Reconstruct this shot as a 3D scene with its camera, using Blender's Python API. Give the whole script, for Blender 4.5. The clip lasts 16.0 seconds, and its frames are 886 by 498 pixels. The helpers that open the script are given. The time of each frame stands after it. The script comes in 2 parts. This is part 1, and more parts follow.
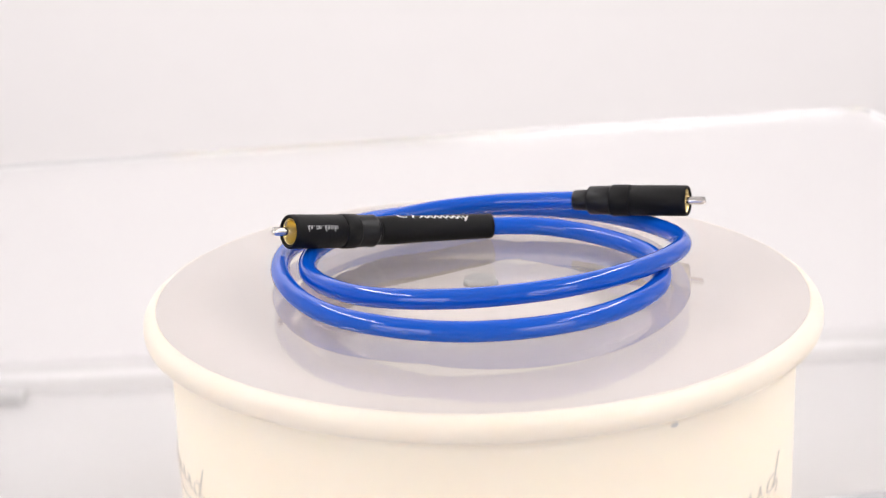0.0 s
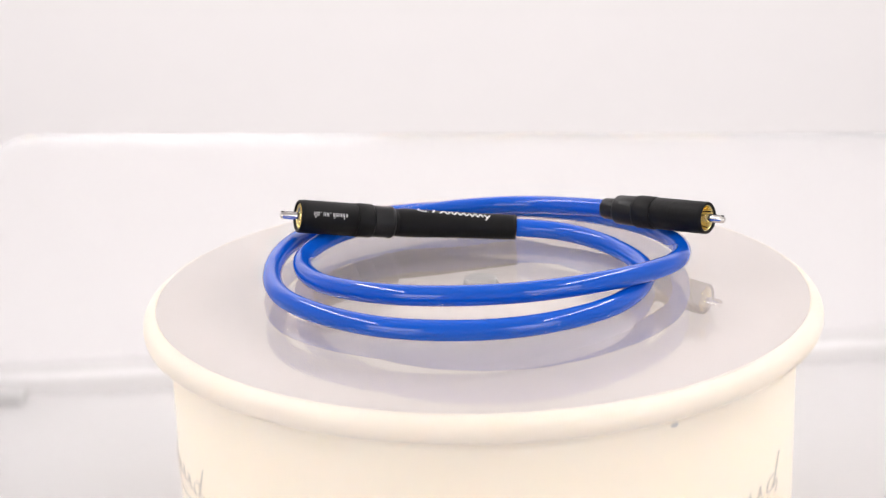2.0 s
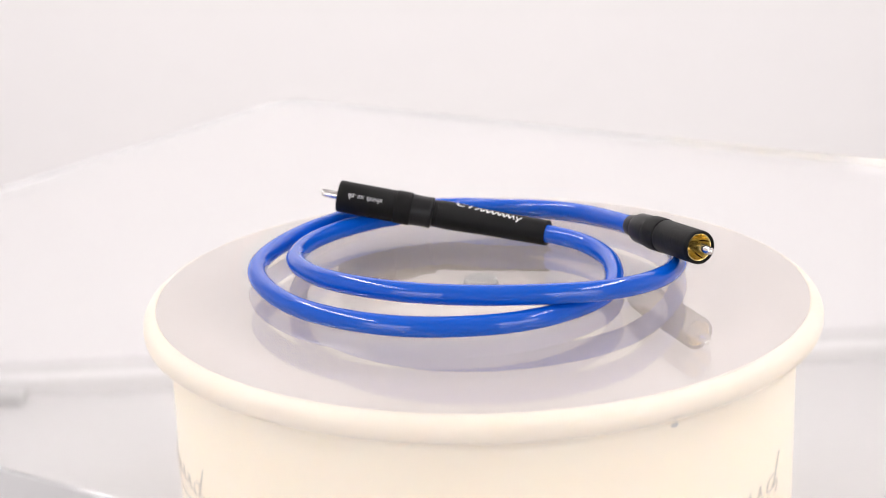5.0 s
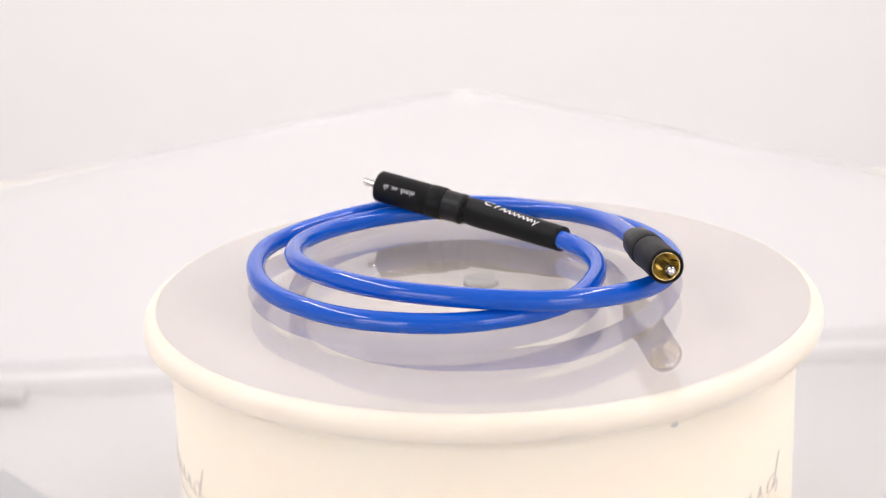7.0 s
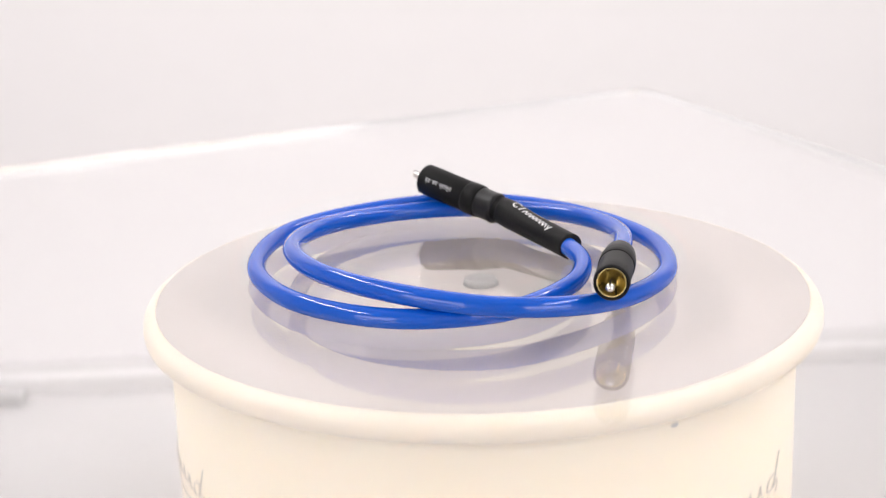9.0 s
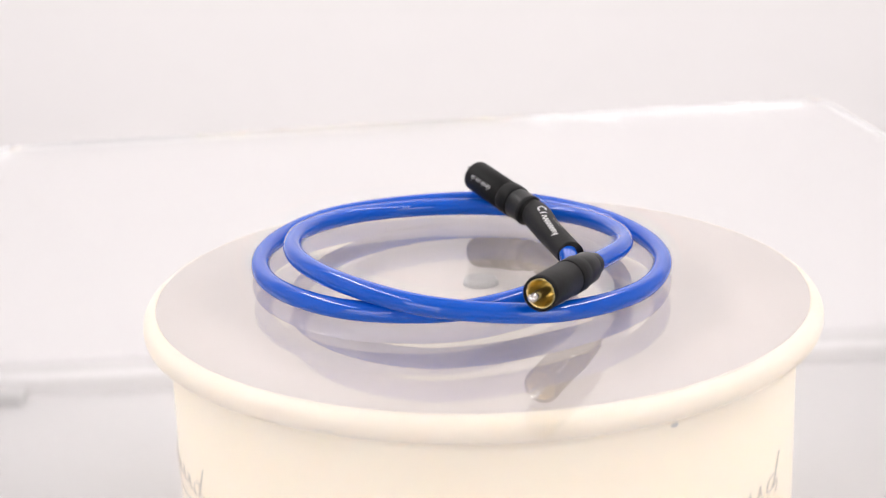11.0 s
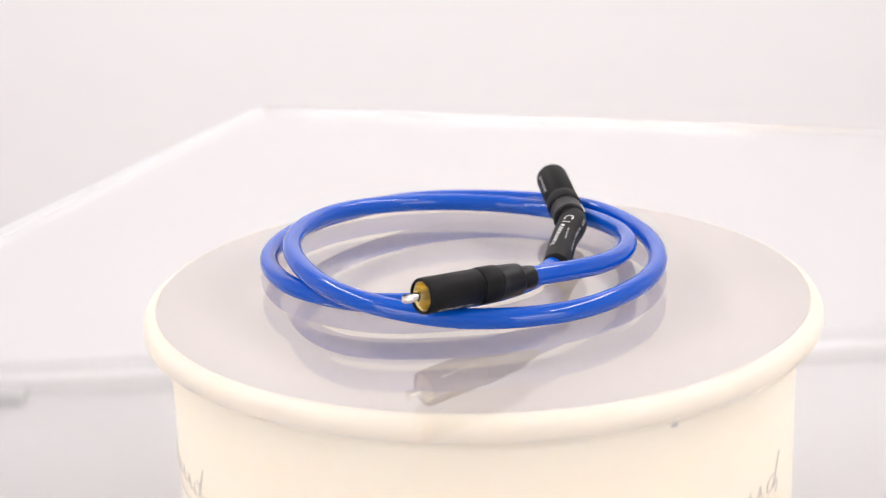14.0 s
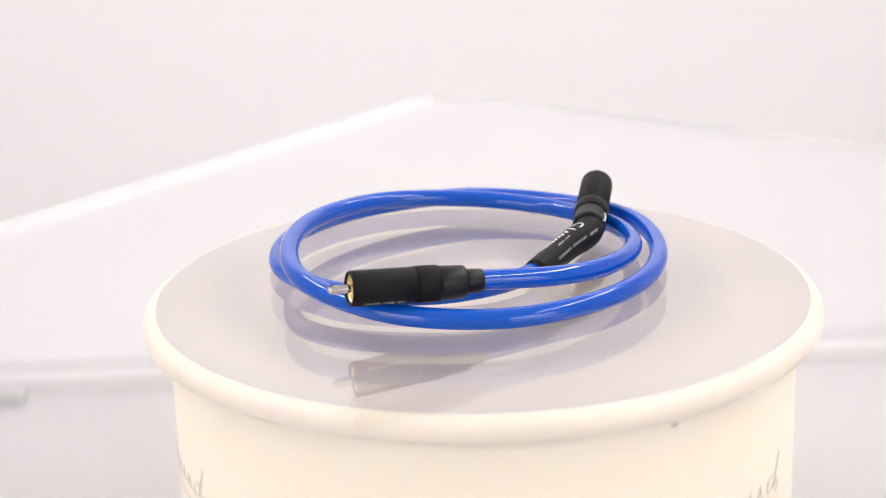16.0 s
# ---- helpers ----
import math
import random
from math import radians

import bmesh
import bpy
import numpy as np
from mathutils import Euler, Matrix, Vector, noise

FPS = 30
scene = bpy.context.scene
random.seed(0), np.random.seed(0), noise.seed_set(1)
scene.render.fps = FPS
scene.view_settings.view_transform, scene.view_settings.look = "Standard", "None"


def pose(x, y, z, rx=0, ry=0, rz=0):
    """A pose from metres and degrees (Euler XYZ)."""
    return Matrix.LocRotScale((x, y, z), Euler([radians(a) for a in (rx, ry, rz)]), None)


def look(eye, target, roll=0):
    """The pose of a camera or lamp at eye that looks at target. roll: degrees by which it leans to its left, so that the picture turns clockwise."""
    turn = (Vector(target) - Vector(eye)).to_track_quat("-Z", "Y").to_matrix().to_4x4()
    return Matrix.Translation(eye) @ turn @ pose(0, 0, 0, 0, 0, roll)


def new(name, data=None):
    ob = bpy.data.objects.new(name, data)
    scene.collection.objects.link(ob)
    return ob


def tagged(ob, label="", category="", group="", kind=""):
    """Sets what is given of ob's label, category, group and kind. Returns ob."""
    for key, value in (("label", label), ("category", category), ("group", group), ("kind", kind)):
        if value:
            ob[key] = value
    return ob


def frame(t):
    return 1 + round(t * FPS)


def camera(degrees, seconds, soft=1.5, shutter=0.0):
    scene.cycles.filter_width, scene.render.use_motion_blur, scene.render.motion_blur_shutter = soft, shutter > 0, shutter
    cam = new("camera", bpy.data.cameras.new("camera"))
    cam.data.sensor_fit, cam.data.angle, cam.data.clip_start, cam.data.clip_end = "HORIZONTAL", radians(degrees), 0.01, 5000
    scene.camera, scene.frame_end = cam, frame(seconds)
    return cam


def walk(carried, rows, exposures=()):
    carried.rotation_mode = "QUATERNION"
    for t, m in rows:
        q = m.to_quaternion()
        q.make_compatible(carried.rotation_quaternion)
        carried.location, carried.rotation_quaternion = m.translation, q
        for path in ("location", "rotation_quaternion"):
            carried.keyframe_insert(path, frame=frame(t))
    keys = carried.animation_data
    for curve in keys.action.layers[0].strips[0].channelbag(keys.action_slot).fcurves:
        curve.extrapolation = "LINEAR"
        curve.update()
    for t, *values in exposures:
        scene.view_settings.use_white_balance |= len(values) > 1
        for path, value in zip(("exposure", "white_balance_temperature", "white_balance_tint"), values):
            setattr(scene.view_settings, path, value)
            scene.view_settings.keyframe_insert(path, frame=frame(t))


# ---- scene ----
cam = camera(33.03, 16.0, soft=0.9)
EYE = (-0.0149, -0.5762, 0.1929)
TILT, ROLL, SPIN = 16.95, 1.76, 8.62
FWD = (0.0, math.cos(radians(TILT)), -math.sin(radians(TILT)))
AIM = tuple(e + d for e, d in zip(EYE, FWD))
cam.data.dof.use_dof, cam.data.dof.focus_distance, cam.data.dof.aperture_fstop = True, 0.57, 9.5
walk(cam, [(0.0, look(EYE, AIM, -ROLL)), (16.0, look(EYE, AIM, -ROLL))])

# ---- light: white photo booth with strip lights, two softboxes and added backdrop fills ----
world = bpy.data.worlds.new("world")
scene.world = world
world.use_nodes = True
world.node_tree.nodes["Background"].inputs[0].default_value = (1.0, 0.97, 0.95, 1)
world.node_tree.nodes["Background"].inputs[1].default_value = 0.25
scene.view_settings.exposure = 0.01


def area_lamp(name, eye, target, w, h, watts, colour):
    data = bpy.data.lights.new(name, "AREA")
    data.shape, data.size, data.size_y, data.energy, data.color = "RECTANGLE", w, h, watts, colour
    ob = new(name, data)
    ob.matrix_world = look(eye, target)
    return ob


WARM = (1.0, 0.975, 0.972)
# two overhead strips beside the turntable, a softbox on each side of the camera, and unseen washes added to brighten
# the backdrop, from above and from behind the table
area_lamp("strip_light_west", (-0.80, 0.12, 1.05), (0, 0, 0), 1.6, 0.07, 8.0, WARM)
area_lamp("strip_light_east", (0.80, 0.05, 1.05), (0, 0, 0), 1.6, 0.07, 8.0, WARM)
area_lamp("softbox_west", (-1.05, -1.38, 0.42), (0.0, 0.1, 0.0), 0.88, 0.70, 5.7, WARM)
area_lamp("softbox_east", (1.05, -1.38, 0.42), (0.0, 0.1, 0.0), 0.88, 0.70, 5.7, WARM)
area_lamp("backdrop_fill_high", (0.0, 0.85, 1.1), (0.0, 1.4, 0.55), 2.6, 0.3, 13.5, WARM)
area_lamp("backdrop_fill_low", (0.0, 0.42, -0.62), (0.0, 1.4, -0.3), 2.6, 0.3, 3.9, WARM)


# ---- materials ----
def material(name, colour, rough=0.5, metal=0.0, spread=0.06, scale=60.0, bump=0.0, bump_scale=300.0, stain=0.0,
             stain_scale=6.0, transmission=0.0, ior=1.5, gloss=0.5, glow_through=0.0):
    m = bpy.data.materials.new(name)
    m.use_nodes = True
    nt = m.node_tree
    bsdf = nt.nodes["Principled BSDF"]
    bsdf.inputs["Roughness"].default_value = rough
    bsdf.inputs["Metallic"].default_value = metal
    bsdf.inputs["IOR"].default_value = ior
    bsdf.inputs["Specular IOR Level"].default_value = gloss
    bsdf.inputs["Transmission Weight"].default_value = transmission
    if glow_through:
        bsdf.inputs["Subsurface Weight"].default_value, bsdf.inputs["Subsurface Scale"].default_value = glow_through, 0.008
        bsdf.inputs["Subsurface Radius"].default_value = (1.0, 0.85, 0.6)
    co = nt.nodes.new("ShaderNodeTexCoord")

    def noise_node(s, detail=4.0):
        n = nt.nodes.new("ShaderNodeTexNoise")
        n.inputs["Scale"].default_value, n.inputs["Detail"].default_value = s, detail
        nt.links.new(co.outputs["Object"], n.inputs["Vector"])
        return n
    fine, broad = noise_node(scale), noise_node(stain_scale, 3.0)
    ramp = nt.nodes.new("ShaderNodeMapRange")
    ramp.inputs["To Min"].default_value, ramp.inputs["To Max"].default_value = 1 - spread, 1 + spread
    nt.links.new(fine.outputs["Fac"], ramp.inputs["Value"])
    ramp2 = nt.nodes.new("ShaderNodeMapRange")
    ramp2.inputs["To Min"].default_value, ramp2.inputs["To Max"].default_value = 1 - stain, 1 + stain
    nt.links.new(broad.outputs["Fac"], ramp2.inputs["Value"])
    mul = nt.nodes.new("ShaderNodeMath")
    mul.operation = "MULTIPLY"
    nt.links.new(ramp.outputs[0], mul.inputs[0])
    nt.links.new(ramp2.outputs[0], mul.inputs[1])
    tint = nt.nodes.new("ShaderNodeVectorMath")
    tint.operation = "SCALE"
    tint.inputs[0].default_value = colour
    nt.links.new(mul.outputs[0], tint.inputs["Scale"])
    nt.links.new(tint.outputs[0], bsdf.inputs["Base Color"])
    if bump:
        b = nt.nodes.new("ShaderNodeBump")
        b.inputs["Strength"].default_value, b.inputs["Distance"].default_value = bump, 0.0004
        nb = noise_node(bump_scale, 5.0)
        nt.links.new(nb.outputs["Fac"], b.inputs["Height"])
        nt.links.new(b.outputs[0], bsdf.inputs["Normal"])
    return m


WALL = material("white_paint", (0.785, 0.763, 0.763), 0.7, spread=0.01, scale=30, stain=0.015, stain_scale=1.5)
TABLE = material("white_laminate", (0.385, 0.37, 0.368), 0.5, spread=0.015, scale=40, stain=0.03, stain_scale=5)
TRIM = material("white_trim", (0.68, 0.665, 0.665), 0.5, spread=0.01, scale=40, stain=0.02)
BLOCK = material("grey_plastic", (0.31, 0.305, 0.30), 0.5, spread=0.03, stain=0.05)
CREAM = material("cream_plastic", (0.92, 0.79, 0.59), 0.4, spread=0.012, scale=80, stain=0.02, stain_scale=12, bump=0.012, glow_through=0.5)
# the drum's cream, darkened in colour to offset the strong light on the rim's top
RIM = material("cream_rim_dimmed", (0.65, 0.555, 0.425), 0.45, spread=0.015, scale=120, stain=0.025, stain_scale=25, bump=0.015, glow_through=0.6)
DISC = material("grey_disc", (0.350, 0.298, 0.272), 0.5, spread=0.012, scale=90, stain=0.02, stain_scale=14)
HUB = material("grey_hub", (0.215, 0.205, 0.195), 0.6, spread=0.06)
MARK = material("grey_mark", (0.42, 0.39, 0.35), 0.6, spread=0.1, scale=900)
SCRIPT = material("tan_script", (0.45, 0.40, 0.34), 0.6, spread=0.05)
BLUE = material("blue_pvc", (0.0015, 0.104, 0.64), 0.08, gloss=0.6, spread=0.05, scale=40, stain=0.06, stain_scale=25, bump=0.24, bump_scale=130)
BLACK = material("black_heatshrink", (0.0045, 0.0043, 0.0045), 0.56, gloss=0.25, spread=0.25, scale=500, stain=0.15, stain_scale=90, bump=0.25, bump_scale=900)
SATIN = material("black_sleeve", (0.006, 0.006, 0.007), 0.42, gloss=0.38, spread=0.2, scale=400, stain=0.1, stain_scale=80, bump=0.15, bump_scale=500)
GOLD = material("gold_plate", (0.95, 0.79, 0.38), 0.27, metal=1.0, spread=0.05, scale=400)
SILVER = material("silver_pin", (0.86, 0.84, 0.82), 0.15, metal=1.0, spread=0.05, scale=400)
INK = material("white_ink", (0.9, 0.9, 0.9), 0.55, spread=0.04, scale=900)
ACRYLIC = material("clear_acrylic", (0.985, 0.985, 0.985), 0.0, spread=0.0, stain=0.0, transmission=1.0, ior=1.52)

# milky white stands in for light that clear edges would pipe through the sheet
ACRYLIC_EDGE = material("acrylic_edge", (0.985, 0.983, 0.995), 0.05, spread=0.01, scale=200, transmission=0.5, ior=1.52)
ACRYLIC_PALE = material("acrylic_pale_edge", (0.94, 0.935, 0.95), 0.35, spread=0.02, scale=300, transmission=0.12, ior=1.52)
ACRYLIC_UNDER = material("acrylic_underside", (0.97, 0.97, 0.97), 0.05, spread=0.0, transmission=1.0, ior=1.52)


# ---- builders ----
def smooth(bm, on=True):
    for f in bm.faces:
        f.smooth = on
    return bm


def part(name, bm, mat, parent=None, label="", flat=False):
    me = bpy.data.meshes.new(name)
    smooth(bm, not flat)
    bm.to_mesh(me)
    bm.free()
    me.materials.append(mat)
    ob = new(name, me)
    if parent:
        ob.parent = parent
    if label:
        tagged(ob, label)
    return ob


def empty(name, parent=None):
    ob = new(name)
    ob.empty_display_size = 0.02
    if parent:
        ob.parent = parent
    return ob


def box(x0, x1, y0, y1, z0, z1, bevel=0.0):
    bm = bmesh.new()
    bmesh.ops.create_cube(bm, size=1.0)
    for v in bm.verts:
        v.co = Vector((x0 if v.co.x < 0 else x1, y0 if v.co.y < 0 else y1, z0 if v.co.z < 0 else z1))
    if bevel:
        bmesh.ops.bevel(bm, geom=list(bm.edges), offset=bevel, segments=3, profile=0.5, affect="EDGES")
    return bm


def axis_frame(base, way, up=(0, 0, 1)):
    """Local z along way, local x nearest to up."""
    z = Vector(way).normalized()
    x = (Vector(up) - z * Vector(up).dot(z)).normalized()
    y = z.cross(x)
    return Matrix.Translation(base) @ Matrix((x, y, z)).transposed().to_4x4()


def lathe(profile, n=64, m=None):
    """Turn (radius, height) pairs about local z."""
    bm = bmesh.new()
    rings = []
    for r, z in profile:
        if r < 1e-7:
            rings.append([bm.verts.new((0, 0, z))])
        else:
            rings.append([bm.verts.new((r * math.cos(2 * math.pi * k / n), r * math.sin(2 * math.pi * k / n), z)) for k in range(n)])
    for a, b in zip(rings, rings[1:]):
        for k in range(n):
            j = (k + 1) % n
            if len(a) == 1:
                bm.faces.new((a[0], b[k], b[j]))
            elif len(b) == 1:
                bm.faces.new((a[k], a[j], b[0]))
            else:
                bm.faces.new((a[k], a[j], b[j], b[k]))
    bmesh.ops.recalc_face_normals(bm, faces=bm.faces)
    if m is not None:
        bm.transform(m)
    return bm


def sweep(points, radius, n=20, caps=True):
    """A round tube along a smooth line of points."""
    bm = bmesh.new()
    pts = [Vector(p) for p in points]
    up = Vector((0, 0, 1))
    rings = []
    for i, p in enumerate(pts):
        t = (pts[min(i + 1, len(pts) - 1)] - pts[max(i - 1, 0)]).normalized()
        x = (up - t * up.dot(t)).normalized()
        y = t.cross(x)
        rr = radius(i / (len(pts) - 1)) if callable(radius) else radius
        rings.append([bm.verts.new(p + (x * math.cos(2 * math.pi * k / n) + y * math.sin(2 * math.pi * k / n)) * rr) for k in range(n)])
    for a, b in zip(rings, rings[1:]):
        for k in range(n):
            bm.faces.new((a[k], a[(k + 1) % n], b[(k + 1) % n], b[k]))
    if caps:
        bm.faces.new(rings[0])
        bm.faces.new(rings[-1])
    bmesh.ops.recalc_face_normals(bm, faces=bm.faces)
    return bm


def spline(pts, steps):
    """Catmull-Rom through points."""
    pts = [Vector(p) for p in pts]
    ext = [pts[0] * 2 - pts[1]] + pts + [pts[-1] * 2 - pts[-2]]
    out = []
    for i in range(1, len(ext) - 2):
        a, b, c, d = ext[i - 1:i + 3]
        for k in range(steps):
            f = k / steps
            out.append(0.5 * (2 * b + (c - a) * f + (2 * a - 5 * b + 4 * c - d) * f * f + (3 * b - a - 3 * c + d) * f ** 3))
    out.append(pts[-1])
    return out


# ---- the booth ----
FLOOR_Z, TABLE_Z = -0.87, -0.12
tagged(part("floor", box(-2.1, 2.1, -2.1, 1.5, FLOOR_Z - 0.05, FLOOR_Z), WALL, flat=True), "white painted booth floor", kind="structure")
tagged(part("wall_north", box(-2.1, 2.1, 1.4, 1.5, FLOOR_Z, 1.75), WALL, flat=True), "plain white backdrop wall", kind="structure")
tagged(part("wall_south", box(-2.1, 2.1, -2.1, -2.0, FLOOR_Z, 1.75), WALL, flat=True), "plain white wall", kind="structure")
tagged(part("wall_west", box(-2.1, -2.0, -2.0, 1.4, FLOOR_Z, 1.75), WALL, flat=True), "plain white wall", kind="structure")
tagged(part("wall_east", box(2.0, 2.1, -2.0, 1.4, FLOOR_Z, 1.75), WALL, flat=True), "plain white wall", kind="structure")
tagged(part("ceiling", box(-2.1, 2.1, -2.1, 1.5, 1.75, 1.85), WALL, flat=True), "plain white ceiling", kind="structure")


def build_table():
    table = tagged(empty("table"), "white laminate table with a low rear upstand", "table")
    part("tabletop", box(-0.75, 0.75, -0.45, 0.1705, TABLE_Z - 0.03, TABLE_Z, 0.003), TABLE, table, flat=True)
    part("upstand", box(-0.75, 0.75, 0.171, 0.197, TABLE_Z - 0.03, TABLE_Z + 0.0090, 0.003), TRIM, table, "white rear edge strip", flat=True)
    # grey strip put in for the shade along the upstand's top edge
    part("edge_shade", box(-0.75, 0.75, 0.1755, 0.1935, TABLE_Z + 0.0090, TABLE_Z + 0.0098), TABLE, table, "grey strip in place of top-edge shade", flat=True)
    for x in (-0.7, 0.7):
        for y in (-0.4, 0.11):
            part("leg", box(x - 0.02, x + 0.02, y - 0.02, y + 0.02, FLOOR_Z, TABLE_Z - 0.03, 0.003), TRIM, table, flat=True)
    table.matrix_basis = pose(0, 0, 0, 0, 0, 1.5)


build_table()
tagged(part("plastic_block", box(-0.36, -0.236, 0.146, 0.159, TABLE_Z, TABLE_Z + 0.006, 0.0015), BLOCK, flat=True), "small grey plastic strip lying on the table", "strip")

# ---- the turntable: a fixed drum and a turning top ----
DISC_Z = -0.0126
PLATE_TOP, PLATE_LOW = 0.0102, -0.0098


def on_drum(az, s, h):
    a = radians(az) + s / 0.124
    return (0.12635 * math.cos(a), 0.12635 * math.sin(a), h)


def scuff_patch(az, length, tall, z):
    """A ragged worn streak round the lower edge of the rim."""
    bm = bmesh.new()
    n, rows = 18, []
    for i in range(n + 1):
        f = i / n
        a = radians(az) + (f - 0.5) * length / 0.1353
        ragged = tall * math.sin(math.pi * f) ** 0.5 * (0.55 + 0.45 * math.sin(11 * f + az) * math.cos(23 * f))
        low = z - 0.0074 - 0.0002 * math.sin(9 * f + az)
        rows.append([bm.verts.new((rr * math.cos(a), rr * math.sin(a), h)) for rr, h in ((0.13555, low + max(ragged, 0.0001)), (0.13545, low))])
    for (a, b), (c, d) in zip(rows, rows[1:]):
        bm.faces.new((a, b, d, c))
    return bm


def build_turntable():
    """A fixed drum and, on it, a turning top that is keyed by itself."""
    turntable = tagged(empty("turntable"), "cream plastic display turntable with a grey disc top", "turntable")
    top = DISC_Z - 0.0125
    drum = part("drum", lathe([(0.0, top), (0.1235, top), (0.1250, top - 0.001), (0.1257, top - 0.003), (0.1262, TABLE_Z + 0.004),
                               (0.1254, TABLE_Z + 0.001), (0.1242, TABLE_Z), (0.0, TABLE_Z)], 160), CREAM, turntable, "cream drum with faint script")
    # cursive marks kept as plain loops and strokes, three round the drum
    for end in (-31.0, -147.8, 91.0):
        wave = []
        for i in range(110):
            f = i / 109
            w = f * 5 * 2 * math.pi
            lift = -0.0028 * math.cos(w)
            wave.append(on_drum(end, -0.050 + 0.037 * f + 0.0014 * math.sin(w + 0.6) + 0.45 * lift, -0.0689 + lift))
        bowl = [on_drum(end, -0.0073 + 0.0030 * math.cos(q) + 0.0016 * math.sin(q), -0.0689 + 0.0030 * math.sin(q)) for q in np.linspace(0.5, 2 * math.pi + 0.3, 40)]
        tall = [on_drum(end, -0.0052 + 0.0052 * f, -0.0716 + 0.0132 * f) for f in np.linspace(0, 1, 16)]
        tail = [on_drum(end, -0.0052 + 0.0046 * math.sin(2.5 * f), -0.0716 + 0.0035 * math.sin(2.3 * f) - 0.0052 * f * f) for f in np.linspace(0, 1, 24)]
        under = [on_drum(end, -0.052 + 0.044 * f, -0.0762 - 0.0016 * math.sin(math.pi * f)) for f in np.linspace(0, 1, 40)]
        for line in (wave, bowl, tall, tail, under):
            part("script_mark", sweep(line, 0.00023, 6), SCRIPT, drum, "faint tan cursive stroke")
    a = radians(-60.6)
    for da, w in ((-0.005, 0.0009), (0.005, 0.0010)):
        chip = lathe([(0.0, 0.0003), (w * 0.7, 0.0003), (w, 0.0)], 14, axis_frame((0, 0, 0), (1, 0, 0)))
        chip.transform(Matrix.Translation((0.1258 * math.cos(a + da), 0.1258 * math.sin(a + da), DISC_Z - 0.0150)) @ Matrix.Rotation(a + da, 4, "Z"))
        part("chip", chip, MARK, drum, "small grey chip")
    z = DISC_Z
    disc = part("disc", lathe([(0.0, z), (0.08, z), (0.1300, z), (0.1301, z - 0.0002), (0.1301, z - 0.006), (0.125, z - 0.0123), (0.0, z - 0.0123)], 160), DISC, turntable, "smooth pale grey turning disc")
    prof = [(0.1302, z - 0.006), (0.1302, z - 0.0001), (0.1304, z + 0.0001), (0.1318, z - 0.0006), (0.1330, z - 0.0014), (0.1341, z - 0.0024),
            (0.1350, z - 0.0038), (0.1355, z - 0.0056), (0.1355, z - 0.0074), (0.1351, z - 0.0084), (0.1342, z - 0.0089),
            (0.1300, z - 0.0093), (0.1275, z - 0.0096), (0.1265, z - 0.0099), (0.1302, z - 0.006)]
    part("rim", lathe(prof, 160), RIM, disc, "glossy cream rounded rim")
    part("hub", lathe([(0.0, PLATE_LOW - 0.0001), (0.0058, PLATE_LOW - 0.0001), (0.0066, PLATE_LOW - 0.0005), (0.0072, z), (0.0, z)], 64), HUB, disc, "grey centre cap")
    for az, length, tall in ((-19.7, 0.0098, 0.0011), (-13.2, 0.0022, 0.0006), (-131.5, 0.0026, 0.0007), (-96.0, 0.0014, 0.0005)):
        part("scuff", scuff_patch(az, length, tall, z), MARK, disc, "grey scuff mark")
    return disc




def build_plate():
    bm = bmesh.new()
    ring = ((0.2356, 0.2867), (-0.3319, 0.1910), (-0.2277, -0.2851), (0.3096, -0.1660))
    low = [bm.verts.new((x, y, PLATE_LOW)) for x, y in ring]
    high = [bm.verts.new((x, y, PLATE_TOP)) for x, y in ring]
    bm.faces.new(low[::-1])
    bm.faces.new(high)
    for k in range(4):
        bm.faces.new((low[k], low[(k + 1) % 4], high[(k + 1) % 4], high[k]))
    uprights = [e for e in bm.edges if abs(e.verts[0].co.z - e.verts[1].co.z) > 0.01]
    bmesh.ops.bevel(bm, geom=uprights, offset=0.016, segments=8, profile=0.5, affect="EDGES")
    edges = [e for e in bm.edges if abs(e.verts[0].co.z - e.verts[1].co.z) < 1e-6 and len(e.link_faces) == 2 and abs(abs(e.link_faces[0].normal.z) - abs(e.link_faces[1].normal.z)) > 0.5]
    bmesh.ops.bevel(bm, geom=edges, offset=0.0008, segments=2, profile=0.5, affect="EDGES")
    bm.normal_update()
    for f in bm.faces:
        # front and right edges take the whiter copy, their brightness put into the colour
        paled = f.normal.x > 0.8 or f.normal.y < -0.75
        f.material_index = 0 if f.normal.z > 0.95 else 2 if f.normal.z < -0.95 else 3 if paled else 1
    ob = part("acrylic_plate", bm, ACRYLIC, flat=True)
    ob.data.materials.append(ACRYLIC_EDGE)
    ob.data.materials.append(ACRYLIC_UNDER)
    ob.data.materials.append(ACRYLIC_PALE)
    ob.visible_shadow = False
    return tagged(ob, "thick clear acrylic sheet with rounded corners on the turntable", "sheet")


# ---- the coiled cable ----
CABLE_R = 0.0038
AZ0, STEP = 82.0, -30.0
RADII = (0.0370, 0.0438, 0.0547, 0.0695, 0.0805, 0.0868, 0.0899, 0.0897, 0.0824, 0.0785, 0.0722, 0.0711, 0.0731,
         0.0770, 0.0797, 0.0806, 0.0760, 0.0751, 0.0752, 0.0742, 0.0713, 0.0675, 0.0624, 0.0587, 0.0574, 0.0609)
LIFTS = (0.0165, 0.0155, 0.0145, 0.0141, 0.0141, 0.0141, 0.0143, 0.0152, 0.0157, 0.0160, 0.0155, 0.0142, 0.0141,
         0.0142, 0.0158, 0.0198, 0.0223, 0.0228, 0.0214, 0.0183, 0.0161, 0.0155, 0.0165, 0.0183, 0.0205, 0.0233)
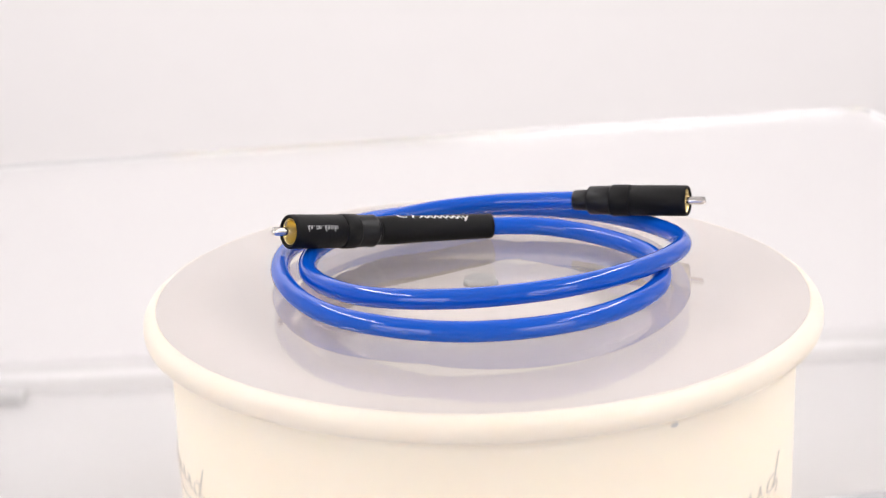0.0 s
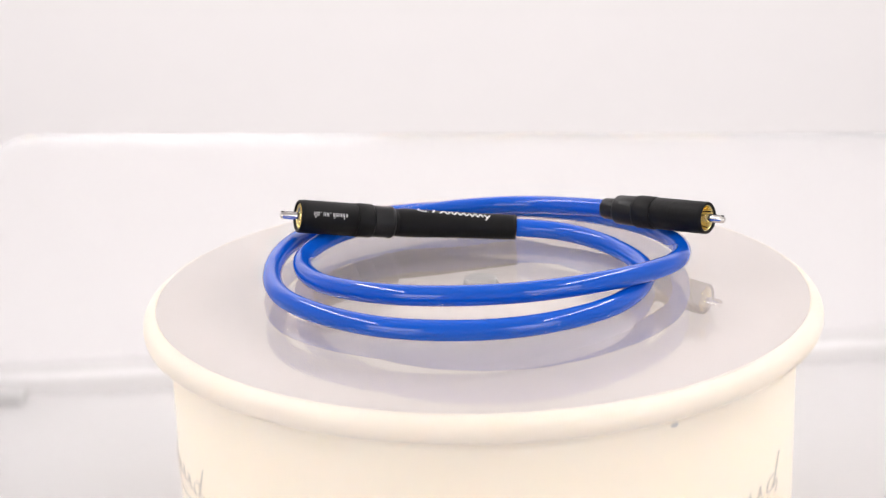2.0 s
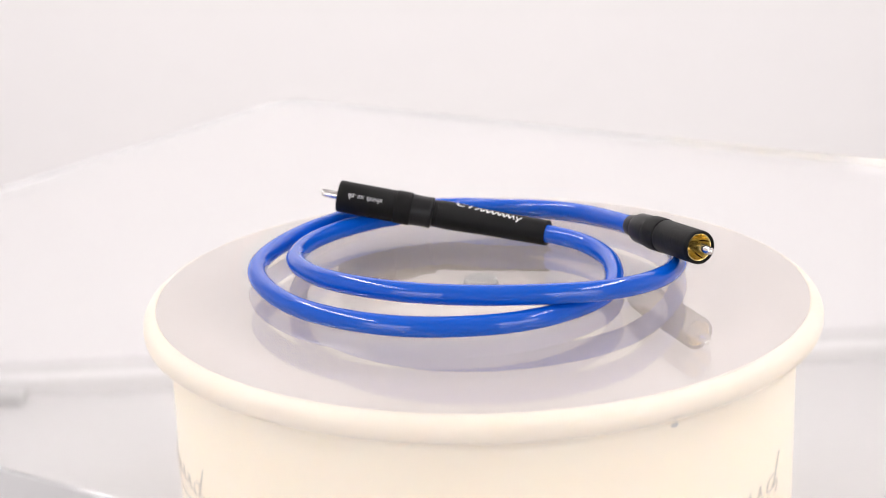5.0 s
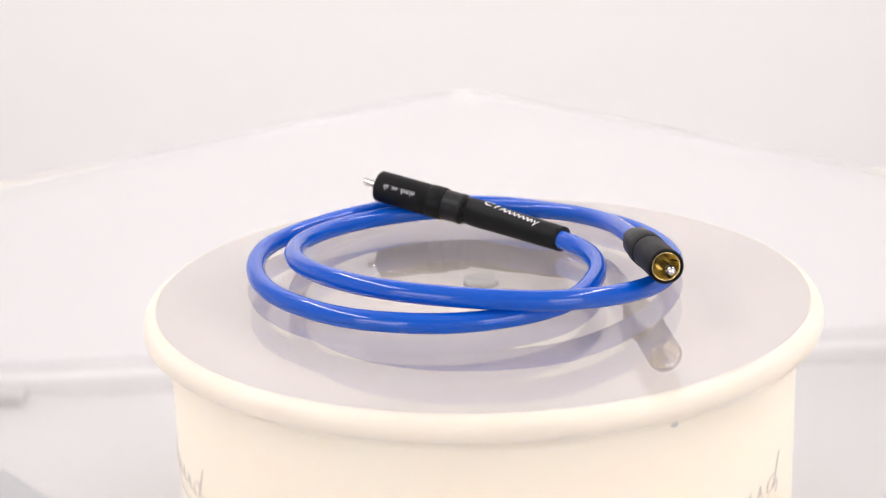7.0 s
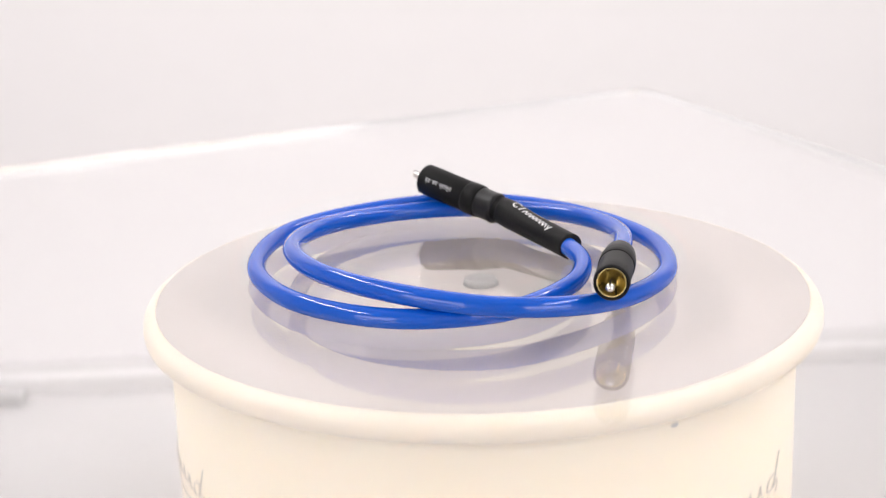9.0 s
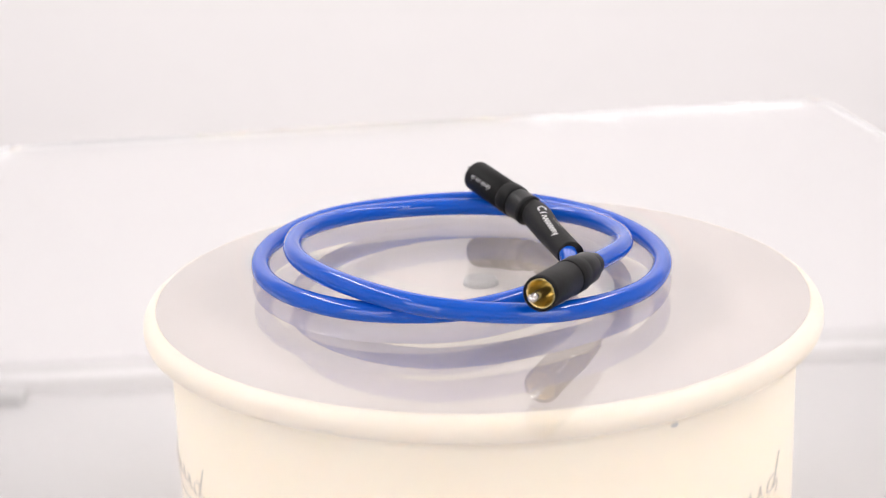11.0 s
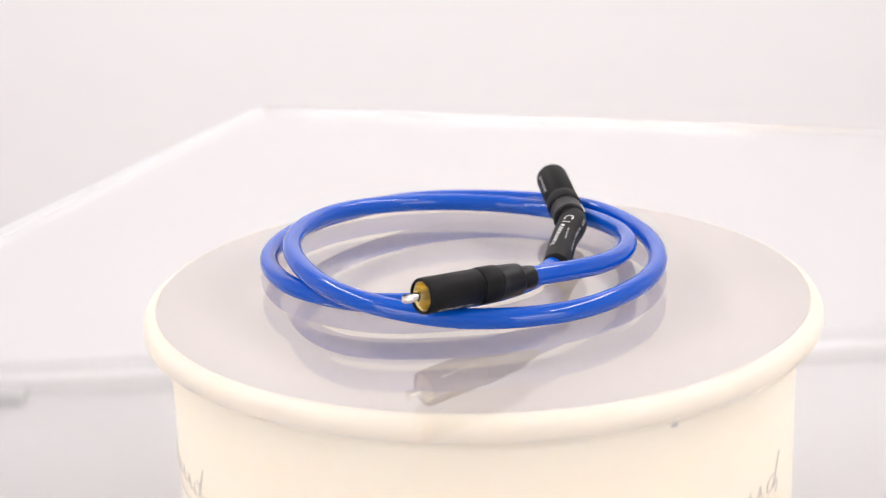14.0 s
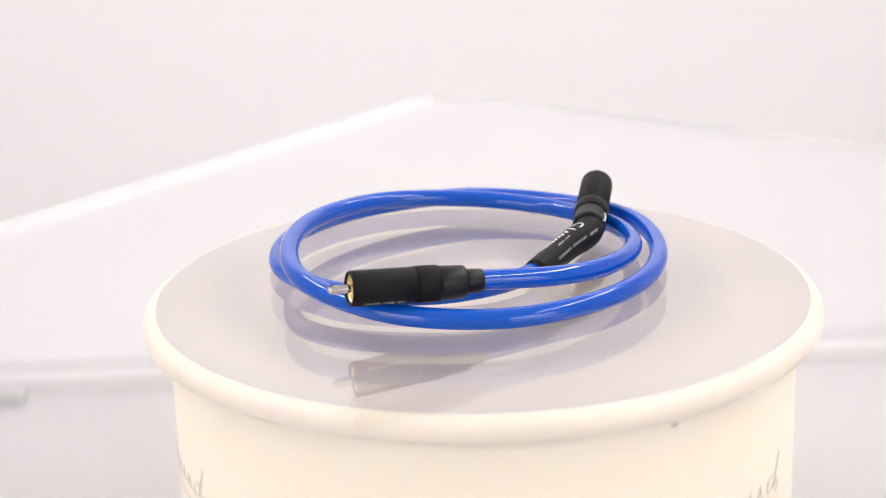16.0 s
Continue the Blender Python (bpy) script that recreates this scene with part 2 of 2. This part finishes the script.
A_FRONT, A_JOINT, A_END = Vector((-0.0763, -0.0053, 0.0281)), Vector((-0.043, 0.0198, 0.020)), Vector((0.0056, 0.0366, 0.0158))
B_FRONT, B_END = Vector((0.0881, 0.0252, 0.0274)), Vector((0.0407, 0.0456, 0.0237))


def plug_front(plug, m):
    """Gold cup with slits and a silver pin; m has z out of the mouth, origin in the mouth."""
    m = m @ pose(0, 0, -0.0007)
    part("gold_cup", lathe([(0.0, -0.011), (0.0053, -0.011), (0.0054, -0.0004), (0.0052, -0.0001), (0.0049, -0.0004), (0.0046, -0.0016), (0.0041, -0.0034),
                            (0.0033, -0.0056), (0.0025, -0.0072), (0.0023, -0.0080), (0.0, -0.0080)], 48, m), GOLD, plug, "gold-plated flared contact cup")
    for k in range(4):
        q = m @ Matrix.Rotation(radians(20 + 90 * k), 4, "Z")
        bm = bmesh.new()
        ring = [(0.0050, -0.0002), (0.0046, -0.0013), (0.0041, -0.0031), (0.0034, -0.0051)]
        pairs = [[bm.verts.new((rr, w, h)) for w in (-0.00022, 0.00022)] for rr, h in ring]
        for (a, b), (c, d) in zip(pairs, pairs[1:]):
            bm.faces.new((a, b, d, c))
        bm.transform(q)
        part("slit", bm, BLACK, plug, flat=True)
    part("pin", lathe([(0.0, 0.0082), (0.0008, 0.0081), (0.0013, 0.0076), (0.0016, 0.0066), (0.0016, -0.0079)], 28, m), SILVER, plug, "silver centre pin")
    bm = box(0.0013, 0.00165, -0.00028, 0.00028, 0.0005, 0.0078)
    bm.transform(m)
    part("pin_slot", bm, SATIN, plug, flat=True)


def printed(name, plug, strokes, surf, start, pitch, size, face, up, width):
    """Printed marks kept as plain strokes on a sleeve. strokes: lines of (slot, height); pitch: a slot's length along the sleeve; width: the ink line's."""
    bm = bmesh.new()
    for stroke in strokes:
        flat = [Vector((start + pitch * x, up * (h - 0.5) * size)) for x, h in stroke]
        dense = [a.lerp(b, k / 4) for a, b in zip(flat, flat[1:]) for k in range(4)] + [flat[-1]]
        pairs = []
        for i, p in enumerate(dense):
            t = (dense[min(i + 1, len(dense) - 1)] - dense[max(i - 1, 0)]).normalized()
            side = Vector((-t.y, t.x)) * width / 2
            pairs.append([bm.verts.new(surf(q.x, face + q.y / 0.006)) for q in (p + side, p - side)])
        for (a, b), (c, d) in zip(pairs, pairs[1:]):
            bm.faces.new((a, b, d, c))
    return part(name, bm, INK, plug, "white printed marks", flat=True)


def bar_row(heights):
    """A row of upright bars in place of a line of print, two thin ones to a slot; 0 is a gap, under 0.3 a dot."""
    rows = []
    for i, h in enumerate(heights):
        if 0 < h < 0.3:
            rows.append([(i + 0.5, 0.0), (i + 0.5, h)])
        elif h:
            rows += [[(i + 0.22, 0.0), (i + 0.26, h)], [(i + 0.66, 0.0), (i + 0.70, min(h, 0.64))]]
    return rows


def emblem():
    """An open arc, a tall bar, a running wave and a tail: the plain outline of a product mark."""
    arc = [(0.55 + 0.5 * math.cos(q), 0.5 + 0.5 * math.sin(q)) for q in np.linspace(0.9, 5.5, 14)]
    wave = [(2.0 + 5.0 * f, 0.31 - 0.29 * math.cos(f * 7 * 2 * math.pi)) for f in np.linspace(0, 1, 64)]
    return [arc, [(1.42, 0.0), (1.5, 1.0)], wave, [(7.15, 0.6), (7.5, 0.04)], [(7.95, 0.62), (7.32, -0.34)]]


def on_barrel(m, r=0.00672):
    return lambda z, a: m @ Vector((r * math.cos(a), r * math.sin(a), z))


def on_tube(path, radius, lift=0.00012):
    """A place on a bent sleeve: z metres along it, a radians round it from its top."""
    total = sum((b - a).length for a, b in zip(path, path[1:]))

    def place(z, a):
        q = max(0.0, min(0.9999, z / total)) * (len(path) - 1)
        i = int(q)
        p = path[i].lerp(path[i + 1], q - i)
        t = (path[i + 1] - path[i]).normalized()
        x = (Vector((0, 0, 1)) - t * t.z).normalized()
        y = t.cross(x)
        return p + (x * math.cos(a) + y * math.sin(a)) * (radius(q / (len(path) - 1)) + lift)
    return place


def sleeve_radius(f):
    return 0.0057 - 0.0004 * f + 0.0005 * math.exp(-((f - 0.3) / 0.14) ** 2)


def build_cable():
    cable = tagged(empty("audio_cable"), "coiled glossy blue audio cable with black plugs", "cable")
    pts = []
    for k, (r, z) in enumerate(zip(RADII, LIFTS)):
        a = radians(AZ0 + STEP * k)
        pts.append(Vector((r * math.cos(a), r * math.sin(a), max(z, PLATE_TOP + CABLE_R + 0.0001))))
    a_way, b_way = (A_END - A_JOINT).normalized(), (B_FRONT - B_END).normalized()
    line = [A_END - a_way * 0.03, A_END - a_way * 0.006] + pts[1:-1] + [B_END + b_way * 0.002, B_END + b_way * 0.02]
    part("jacket", sweep(spline(line, 14), CABLE_R, 24), BLUE, cable, "glossy blue outer jacket")

    # plug over the back of the coil, with a long printed sleeve
    plug = empty("rca_plug", cable)
    tagged(plug, "black plug with long printed sleeve")
    way = (A_FRONT - A_JOINT).normalized()
    m = axis_frame(A_FRONT, way)
    part("barrel", lathe([(0, -0.0118), (0.0057475, -0.0118), (0.005852, -0.0003), (0.00627, 0.0), (0.0067925, -0.0005), (0.006897, -0.002), (0.006897, -0.0245), (0.00627, -0.0252), (0, -0.0252)], 56, m), BLACK, plug, "matt black barrel")
    part("band", lathe([(0, -0.0250), (0.006897, -0.0250), (0.0071582, -0.0256), (0.0071582, -0.0316), (0.0067925, -0.0322), (0, -0.0322)], 56, m), BLACK, plug)
    part("collar", lathe([(0, -0.0318), (0.006479, -0.0318), (0.006688, -0.0326), (0.006600, -0.0392), (0.006820, -0.0398), (0.006820, -0.0408), (0.006400, -0.0414), (0.005600, -0.0416), (0, -0.0416)], 56, m), SATIN, plug)
    plug_front(plug, m)
    bend = spline([A_FRONT - way * 0.0405, A_JOINT - way * 0.004 + Vector((0, 0, 0.0002)), A_JOINT.lerp(A_END, 0.45), A_JOINT.lerp(A_END, 0.75), A_END], 8)
    part("sleeve", sweep(bend, sleeve_radius, 40), BLACK, plug, "black printed heat-shrink sleeve")
    text_dir = Vector((0.62, -0.69, 0.36))
    loc = m.to_3x3().inverted() @ text_dir
    face = math.atan2(loc.y, loc.x)
    printed("lettering", plug, bar_row((0.64, 1, 0.64, 0.64, 1, 0.15, 0.64, 0.64, 0.15, 0.64, 1)), on_barrel(m, 0.00703), -0.0197, 0.00136, 0.0021, face, -1.0, 0.00022)
    mb = axis_frame(A_JOINT, a_way)
    facing = math.atan2(*(mb.to_3x3().inverted() @ Vector((0.0, -0.12, 1.0))).yx)
    surf = on_tube(bend, sleeve_radius)
    printed("lettering", plug, emblem(), lambda z, a: surf(z, a + 17 * (z - 0.0178)), 0.0182, 0.0030, 0.0034, facing - 0.16, -1.0, 0.00056)
    printed("lettering", plug, bar_row([0.66] * 7), surf, 0.0265, 0.0014, 0.0012, facing - 0.5, -1.0, 0.0002)
    printed("lettering", plug, bar_row([0.95] * 3 + [0] + [0.95] * 5 + [0] + [0.95] * 7), surf, 0.0150, 0.00162, 0.0014, facing - 1.2, 1.0, 0.00022)
    loc = m.to_3x3().inverted() @ Vector((-0.0065, 0.0056, 0.0042))
    side, skin = math.atan2(loc.y, loc.x), on_barrel(m, 0.0068)
    arc = [skin(-0.0376 + 0.0036 * math.sin(q), side - 0.12 + 0.26 * math.cos(q)) for q in np.linspace(-1.35, 1.35, 14)]
    part("swoosh", sweep(arc, lambda f: 0.0002 + 0.0003 * math.sin(math.pi * f), 6), INK, plug, "white printed arc")

    # plug at the other end
    plug = empty("rca_plug", cable)
    tagged(plug, "black plug with short strain relief")
    m = axis_frame(B_FRONT, b_way)
    part("barrel", lathe([(0, -0.0118), (0.0054175, -0.0118), (0.005516, -0.0003), (0.00591, 0.0), (0.0064025, -0.0005), (0.006501, -0.002), (0.006501, -0.0240), (0.00591, -0.0247), (0, -0.0247)], 56, m), BLACK, plug, "matt black barrel")
    part("band", lathe([(0, -0.0245), (0.006501, -0.0245), (0.0067472, -0.0251), (0.0067472, -0.0325), (0.0064025, -0.0332), (0, -0.0332)], 56, m), BLACK, plug)
    part("collar", lathe([(0, -0.0330), (0.006107, -0.0330), (0.006250, -0.0336), (0.0060600, -0.0424), (0.0058, -0.0430), (0.0048, -0.0433), (0, -0.0433)], 56, m), SATIN, plug)
    part("strain_relief", lathe([(0, -0.0430), (0.004334, -0.0430), (0.004531, -0.0440), (0.004334, -0.0494), (0.0040385, -0.0500), (0, -0.0500)], 48, m), SATIN, plug, "black strain relief")
    plug_front(plug, m)
    face = math.atan2(*(m.to_3x3().inverted() @ Vector((0.3, 0.75, -0.75))).yx)
    printed("lettering", plug, bar_row([0.9] * 3 + [0] + [0.9] * 4 + [0] + [0.9] * 6), on_barrel(m, 0.00662), -0.0195, 0.0010, 0.0011, face, 1.0, 0.00018)
    return cable


turning = [build_turntable(), build_plate(), build_cable()]


def motions():
    rows = [(0.5 * k, pose(0, 0, 0, 0, 0, -SPIN * 0.5 * k)) for k in range(33)]
    for thing in turning:
        walk(thing, rows)


motions()
